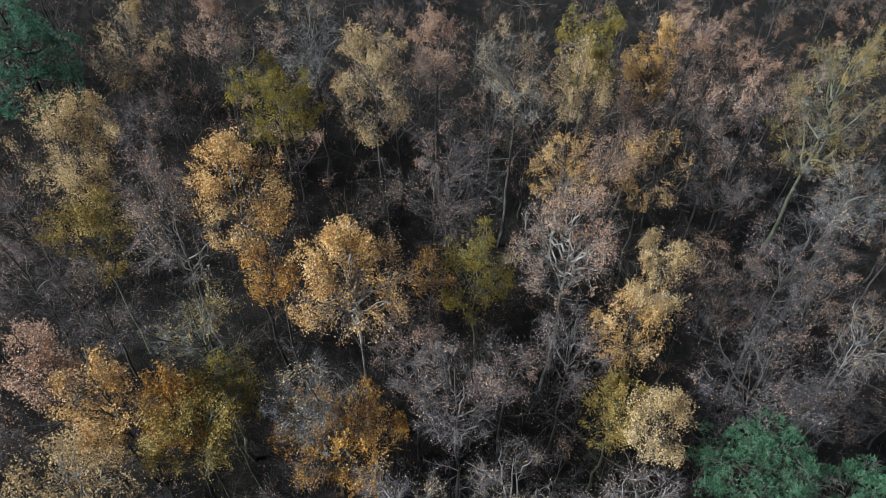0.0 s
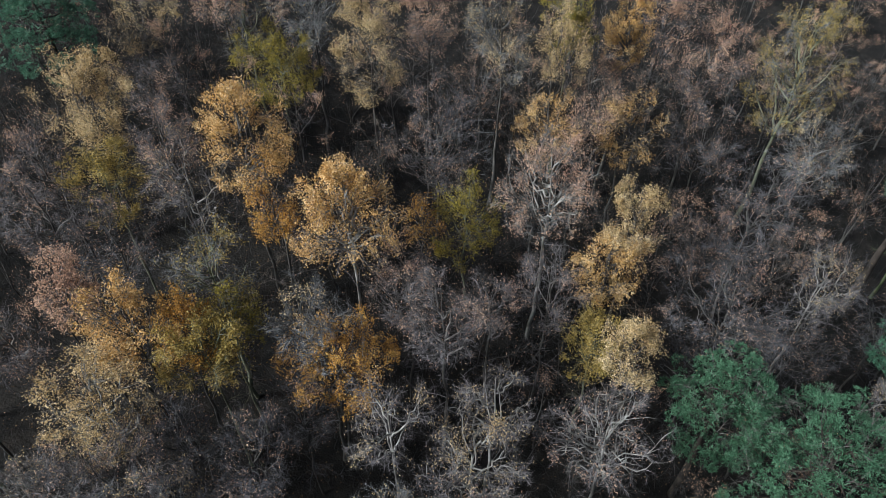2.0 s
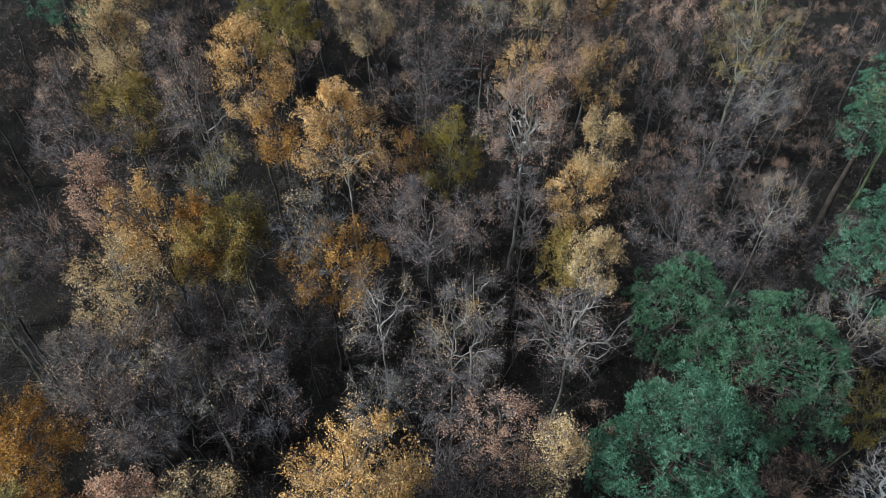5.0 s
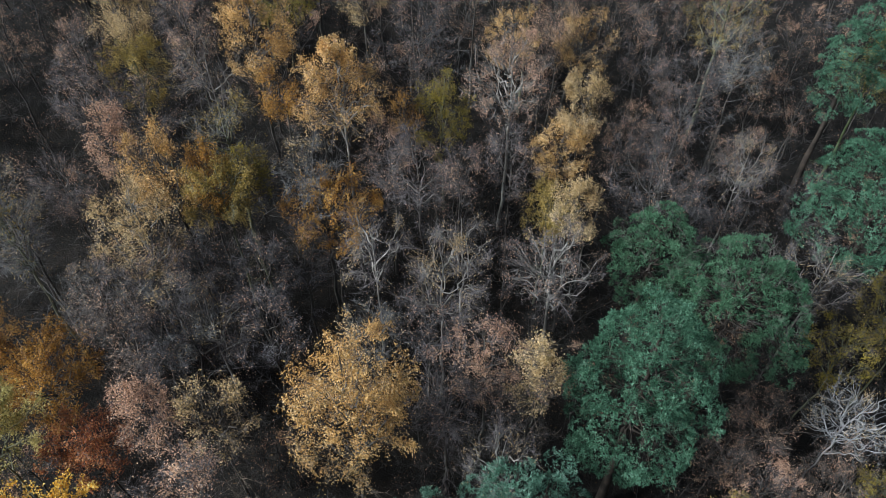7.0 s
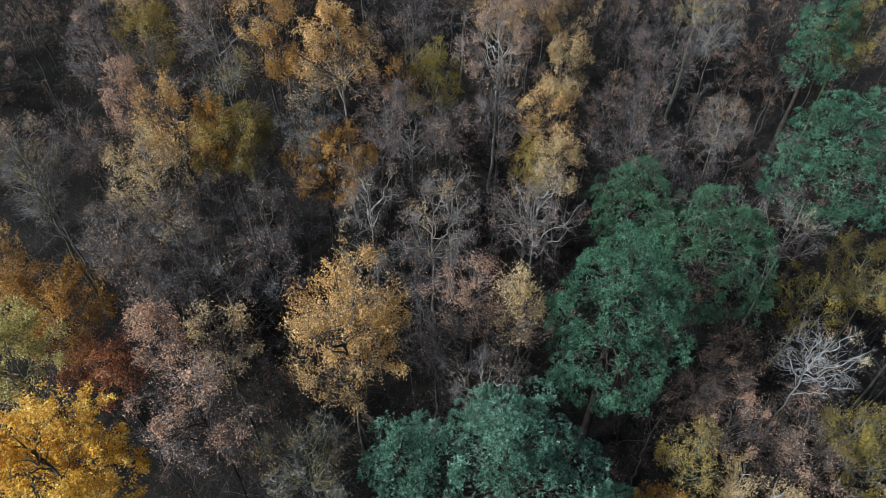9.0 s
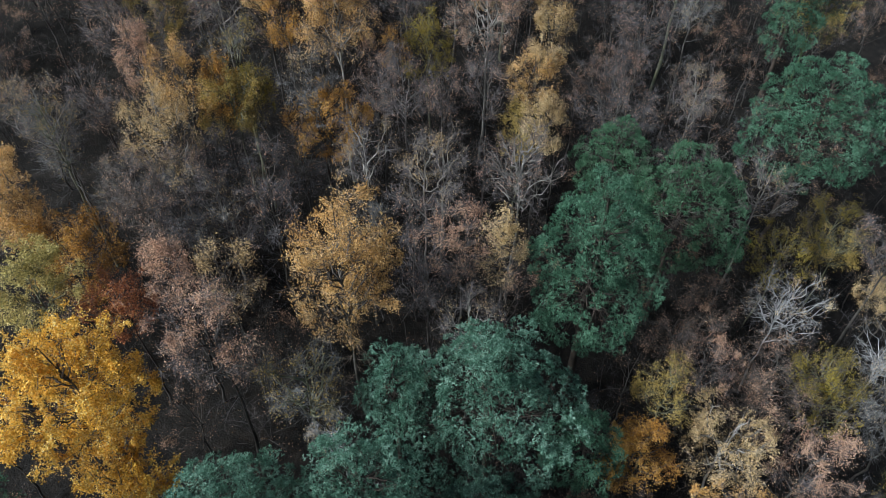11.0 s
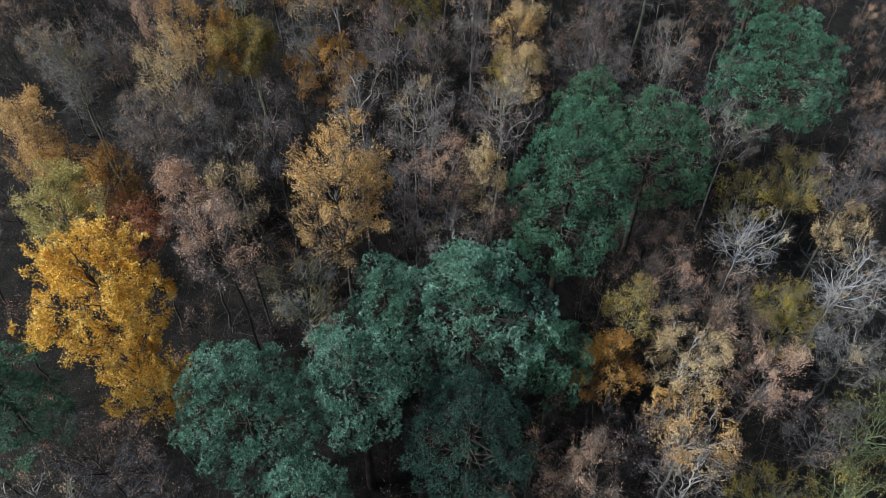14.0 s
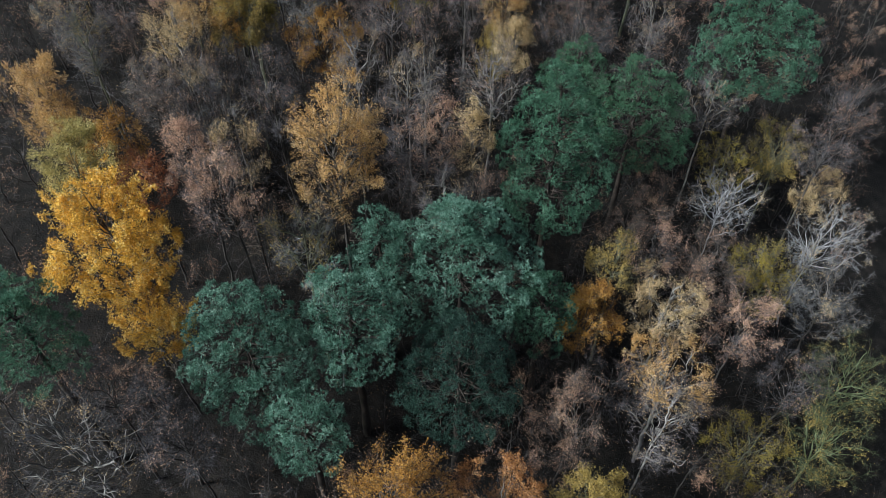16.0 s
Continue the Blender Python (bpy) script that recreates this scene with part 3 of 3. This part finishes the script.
broadleaf(-16.5, 5.3, 10.0, 2.6, 3.4, "orange", 0.9, 81)
broadleaf(-15.4, 0.6, 13.0, 2.0, 2.4, "olivepale", 1.0, 82)
broadleaf(-12.5, 0.9, 11.8, 1.6, 1.8, "red", 0.9, 83)
broadleaf(-9.8, 1.4, 14.1, 1.2, 1.9, "copper", 0.7, 84)
broadleaf(-7.2, 1.5, 14.2, 1.4, 2.0, "tan", 0.3, 85)
broadleaf(-7.1, -2.5, 16.7, 2.2, 2.5, "copper", 0.3, 86)
broadleaf(-1.9, 1.6, 19.2, 2.6, 5.7, "gold", 0.72, 87)
broadleaf(5.5, 4.0, 16.0, 1.2, 3.1, "tan", 0.5, 88)
broadleaf(3.9, 1.4, 13.2, 1.7, 1.7, "white", 0, 89)
broadleaf(22.2, 5.3, 12.1, 2.5, 2.5, "dead", 0, 90)
broadleaf(22.7, 13.2, 12.3, 2.1, 2.1, "white", 0, 91)
broadleaf(-12.8, -4.2, 15.6, 3.2, 4.2, "yellow", 1.5, 92)
broadleaf(-3.4, -2.6, 14.7, 2.2, 3.4, "mossy", 0.12, 93)
broadleaf(14.0, -0.8, 12.9, 1.6, 1.6, "olivegold", 0.35, 94)
broadleaf(21.2, 2.3, 10.0, 2.8, 2.8, "brown", 0.1, 95)
broadleaf(29.7, 15.1, 8.3, 2.2, 3.4, "olive", 0.3, 96)
pine(4.9, -2.6, 15.4, 4.7, 4.5, "blue", 97, peak=0.7)
pine(0.4, -2.2, 13.8, 1.5, 3.4, "blue", 98)
pine(-5.7, -8.3, 14.9, 3.1, 5.5, "blue", 99)
pine(-0.7, -7.2, 15.6, 2.8, 3.9, "blue", 100)
# this pine's shade is put into its needle colour
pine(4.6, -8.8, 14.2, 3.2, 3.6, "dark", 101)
pine(9.4, -3.7, 12.4, 1.9, 1.9, "green", 102)
broadleaf(12.3, -3.2, 11.6, 1.9, 3.0, "orange", 1.0, 103)
broadleaf(16.8, -2.8, 12.3, 2.5, 2.5, "tanwhite", 0.55, 104)
broadleaf(21.5, -2.9, 11.6, 2.3, 3.0, "copper", 0.4, 105)
broadleaf(16.1, -7.2, 12.6, 2.5, 2.5, "goldwhite", 0.4, 106)
broadleaf(15.2, -10.2, 13.0, 2.2, 2.2, "white", 0, 107)
broadleaf(28.7, 3.5, 12.1, 2.8, 2.8, "dead", 0, 108)
broadleaf(28.8, 7.8, 16.6, 2.7, 3.2, "dusk", 0, 109)
broadleaf(-19.9, 6.9, 11.0, 2.3, 3.5, "gold", 0.9, 110)
broadleaf(25.1, 2.0, 9.5, 2.5, 2.5, "olive", 0.3, 111)
broadleaf(27.6, -0.4, 11.7, 2.7, 2.7, "grey", 0.05, 112)
broadleaf(28.7, -4.5, 10.1, 3.1, 3.1, "mossgreen", 0.05, 113)
broadleaf(26.1, -8.3, 9.9, 3.0, 3.0, "mossgreen", 0.14, 114)
broadleaf(22.1, -8.5, 8.2, 2.8, 2.8, "olive", 0.3, 115)
broadleaf(10.7, -9.1, 12.0, 2.3, 3.7, "brown", 0.25, 116)
pine(-14.4, -9.9, 17.0, 2.0, 3.6, "green", 120)
broadleaf(-12.5, -13.4, 13.5, 3.2, 3.2, "crooked", 0, 121)
broadleaf(-9.8, -10.7, 11.8, 1.5, 3.3, "dusk", 0, 122)
broadleaf(-17.5, 9.5, 13.0, 1.9, 2.6, "white", 0, 123)
broadleaf(-18.6, 11.1, 11.6, 2.2, 2.4, "grey", 0.1, 124)
broadleaf(-2.4, -4.3, 11.5, 1.1, 1.1, "dead", 0, 125)
broadleaf(29.1, 26.5, 15.0, 2.6, 2.6, "mossgreen", 0.3, 126)
broadleaf(24.4, 2.6, 9.8, 1.8, 2.2, "olive", 0.4, 127)
broadleaf(-16.1, 12.1, 11.8, 1.5, 1.7, "mauve", 0.05, 128)
broadleaf(-13.4, 7.2, 11.5, 1.6, 1.6, "grey", 0.05, 129)
broadleaf(-10.5, 5.4, 11.5, 1.6, 1.6, "dusk", 0, 130)
broadleaf(-6.2, 6.7, 11.6, 1.8, 1.8, "dusk", 0, 131)
broadleaf(-13.0, 6.9, 11.7, 1.8, 1.8, "brown", 0.05, 132)
broadleaf(-9.9, 6.4, 11.8, 2.0, 2.0, "grey", 0, 133)
broadleaf(-6.7, 9.1, 11.7, 1.8, 1.8, "dusk", 0, 134)
broadleaf(1.0, 7.6, 11.7, 1.7, 1.7, "dusk", 0, 135)
broadleaf(-12.1, 5.4, 11.8, 1.9, 1.9, "brown", 0.05, 136)
broadleaf(-11.6, 7.6, 12.1, 2.3, 2.3, "mauve", 0.05, 137)
broadleaf(-12.1, -10.6, 11.7, 2.0, 2.0, "dusk", 0, 138)
broadleaf(-8.0, -13.0, 12.0, 1.8, 2.2, "dusk", 0, 139)
broadleaf(1.7, 3.9, 12.2, 2.0, 2.3, "mauve", 0.05, 140)
broadleaf(23.5, 10.0, 10.0, 2.2, 2.2, "olive", 0.3, 141)
broadleaf(17.9, 5.4, 10.0, 1.9, 1.9, "brown", 0.15, 142)
broadleaf(17.2, 2.5, 9.5, 2.0, 2.0, "copper", 0.25, 143)
broadleaf(20.3, 0.8, 9.0, 2.0, 2.0, "brown", 0.2, 144)
broadleaf(30.0, 8.0, 10.0, 1.7, 1.7, "tan", 0.55, 145)
broadleaf(15.7, 4.3, 9.0, 2.0, 2.0, "brown", 0.1, 146)
broadleaf(27.9, 11.4, 9.5, 1.9, 1.9, "olivegold", 0.25, 147)
broadleaf(-8.4, 14.2, 11.5, 1.5, 2.0, "olive", 0.6, 148)
broadleaf(-9.5, 12.9, 13.2, 1.1, 1.4, "orange", 0.9, 149)
broadleaf(24.9, -5.2, 10.0, 2.2, 2.2, "dusk", 0.05, 150)
broadleaf(13.2, -6.4, 9.5, 2.0, 2.0, "dusk", 0.1, 151)
pine(-2.8, -11.2, 12.0, 1.9, 3.4, "blue", 152)
broadleaf(-10.4, -6.9, 11.5, 2.0, 2.2, "yellow", 1.1, 153)
broadleaf(1.5, -14.9, 14.0, 2.9, 3.0, "orange", 1.0, 117)
broadleaf(6.6, -14.7, 13.5, 2.5, 2.5, "orangecopper", 0.9, 118)
broadleaf(10.9, -14.4, 13.5, 2.0, 2.4, "olivegold", 0.8, 119)
broadleaf(-13.8, 17.8, 11.0, 2.2, 2.4, "dusk", 0.05, 154)
broadleaf(-16.9, 18.7, 11.0, 2.0, 2.2, "mauve", 0.05, 155)
broadleaf(18.9, 18.1, 9.5, 2.2, 2.2, "dusk", 0.0, 156)

# ---- trees between them, of the same kinds, where the canopy closes ----
def join_stuff(trees, name, label):
    """Makes one mesh of many trees, with a material slot for each of their materials."""
    verts, loops, sizes, slots, mats, spent, off = [], [], [], [], [], [], 0
    for tree in trees:
        for ob in list(tree.children):
            me = ob.data
            co = np.empty(len(me.vertices) * 3, np.float32)
            me.vertices.foreach_get("co", co)
            vi = np.empty(len(me.loops), np.int32)
            me.loops.foreach_get("vertex_index", vi)
            st = np.empty(len(me.polygons), np.int32)
            me.polygons.foreach_get("loop_total", st)
            if me.materials[0] not in mats:
                mats.append(me.materials[0])
            verts.append(co.reshape(-1, 3) + np.array(tree.location, np.float32))
            loops.append(vi + off)
            sizes.append(st)
            slots.append(np.full(len(st), mats.index(me.materials[0]), np.int32))
            off += len(me.vertices)
            spent += [ob, me]
        spent.append(tree)
    bpy.data.batch_remove(spent)
    verts, loops, sizes, slots = (np.concatenate(a) for a in (verts, loops, sizes, slots))
    me = bpy.data.meshes.new(name)
    me.vertices.add(len(verts))
    me.vertices.foreach_set("co", verts.ravel())
    me.loops.add(len(loops))
    me.loops.foreach_set("vertex_index", loops)
    me.polygons.add(len(sizes))
    me.polygons.foreach_set("loop_start", np.concatenate([[0], np.cumsum(sizes)[:-1]]).astype(np.int32))
    for m in mats:
        me.materials.append(m)
    me.polygons.foreach_set("material_index", slots)
    me.update(calc_edges=True)
    tagged(new(name, me), label, "wood", kind="stuff")


fill = np.random.default_rng(77)
count, distant = 0, []
for _ in range(9000):
    fx, fy = fill.uniform(-33, 48), fill.uniform(-18, 60)
    wide = min(44, 18.5 + 0.45 * (fy + 18))
    if abs(fx - 3.0) > wide:
        continue
    far = fy > 44
    fr = fill.uniform(2.3, 3.2) if far else fill.uniform(1.7, 2.6)
    if any((fx - px) ** 2 + (fy - py) ** 2 < ((0.66 if far else 0.58) * (fr + pr)) ** 2 + 1.0 for px, py, pr in PLANTED):
        continue
    count += 1
    # mostly gloom trees, whose twig colour carries the shade between the crowns
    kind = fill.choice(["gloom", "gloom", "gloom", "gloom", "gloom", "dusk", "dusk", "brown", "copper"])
    fh = fill.uniform(5.5, 9.5)
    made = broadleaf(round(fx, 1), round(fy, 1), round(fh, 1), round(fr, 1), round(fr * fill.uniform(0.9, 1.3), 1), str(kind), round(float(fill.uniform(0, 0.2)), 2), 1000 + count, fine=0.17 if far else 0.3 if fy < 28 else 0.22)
    if fy > 28 or fx < -24 or fx > 31:
        distant.append(made)
join_stuff(distant, "distant_wood", "far understorey of bare brown trees, many darkened for shade")


# ---- low brushwood under the canopy ----
def brush(x, y, size, seed):
    rng = np.random.default_rng(seed)
    bush = new("shrub")
    bush.location = (x, y, ground_height(x, y) - 0.05)
    tagged(bush, "low brown leafless brushwood on the forest floor, twigs darkened for shade", "shrub", "brushwood")
    n1 = 4
    o = unit(rng.normal(size=(n1, 3)) + np.array([0, 0, 1.3]))
    b = o * size * rng.uniform(0.7, 1.2, (n1, 1))
    b[:, 2] = np.abs(b[:, 2])
    a = rng.normal(size=(n1, 3)) * np.array([0.15, 0.15, 0])
    st = bezier(a, b * 0.5 + np.array([0, 0, 0.3]), b, 6, np.full(n1, 0.05), rng)
    for i in range(n1):
        part("stem", *merge([tubes(st[i:i + 1], np.array([0.03]), np.array([0.008]), 4, rng)]), BARK["trunk"], bush, smooth=True)
    n3 = 130
    i3 = rng.integers(0, n1, n3)
    a, d = along(st, i3, rng.uniform(0.2, 1, n3))
    b = a + unit(d + rng.normal(size=(n3, 3)) * 0.7) * rng.uniform(0.4, 1.1, n3)[:, None]
    tw = bezier(a, (a + b) / 2 + rng.normal(size=(n3, 3)) * 0.08, b, 3, np.full(n3, 0.02), rng)
    n4 = 850
    i4 = rng.integers(0, n3, n4)
    a4, d = along(tw, i4, rng.uniform(0.1, 1, n4))
    b4 = a4 + unit(d + rng.normal(size=(n4, 3)) * 0.7) * rng.uniform(0.2, 0.6, n4)[:, None]
    # the shade on the forest floor is in this twig colour
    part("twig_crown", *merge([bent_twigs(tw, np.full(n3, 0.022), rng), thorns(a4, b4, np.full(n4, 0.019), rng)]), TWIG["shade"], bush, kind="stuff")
    nl = 90
    pick = rng.integers(0, n4, nl)
    part("foliage", *merge([blades(b4[pick], rng.uniform(0.05, 0.1, nl), rng)]), LEAF["copper"], bush, kind="stuff")
    return bush


kinds = [brush(-12.0 + 5 * i, -14.0 + 3 * i, 3.0 + 0.42 * i, 500 + i) for i in range(7)]
spread = np.random.default_rng(5)
bushes = 0
for _ in range(1500):
    bx, by = float(spread.uniform(-32, 38)), float(spread.uniform(-18, 42))
    if bushes >= 170 or abs(bx - 3.0) > min(35, 17 + 0.44 * (by + 18)):
        continue
    bushes += 1
    copy_thing(kinds[bushes % 7], pose(bx, by, ground_height(bx, by) - 0.05, 0, 0, float(spread.uniform(0, 360))))
for k in kinds:
    k.location.z = ground_height(k.location.x, k.location.y) - 0.05


# ---- a thin tangle of bramble and dead stems over the whole floor ----
def undergrowth():
    rng = np.random.default_rng(31)
    n = 9000
    px, py = rng.uniform(-30, 36, n), rng.uniform(-19, 42, n)
    a = np.stack([px, py, np.array([ground_height(u, v) for u, v in zip(px, py)])], 1)
    b = a + unit(rng.normal(size=(n, 3)) + np.array([0, 0, 1.1])) * rng.uniform(0.6, 2.2, n)[:, None]
    b[:, 2] = np.maximum(b[:, 2], a[:, 2] + 0.2)
    st = bezier(a, (a + b) / 2 + np.array([0, 0, 0.3]), b, 4, np.full(n, 0.06), rng)
    k = rng.integers(0, n, 50000)
    a4, d = along(st, k, rng.uniform(0.2, 1.0, len(k)))
    b4 = a4 + unit(d + rng.normal(size=a4.shape) * 0.8) * rng.uniform(0.2, 0.7, len(k))[:, None]
    v, q = merge([bent_twigs(st, np.full(n, 0.024), rng), thorns(a4, b4, np.full(len(k), 0.017), rng)])
    # same darkened twig colour, with the canopy's shade in it
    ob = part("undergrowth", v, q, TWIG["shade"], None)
    tagged(ob, "tangle of bramble and dead stems on the forest floor, darkened for shade", "undergrowth", kind="stuff")


undergrowth()


# ---- fallen leaves ----
def fallen_leaves():
    rng = np.random.default_rng(9)
    n = 14000
    px, py = rng.uniform(-30, 36, n), rng.uniform(-18, 42, n)
    pz = np.array([ground_height(a, b) for a, b in zip(px, py)]) + 0.03
    p = np.stack([px, py, pz], 1)
    v, q = blades(p, rng.uniform(0.07, 0.14, n), rng, 4.0)
    ob = part("fallen_leaves", v, [q], island_material("fallen_leaves", [(0.03, 0.02, 0.013), (0.06, 0.038, 0.022), (0.11, 0.07, 0.036), (0.18, 0.12, 0.06)]), None)
    tagged(ob, "brown fallen leaves strewn over the forest floor", "leaf litter", kind="stuff")


fallen_leaves()
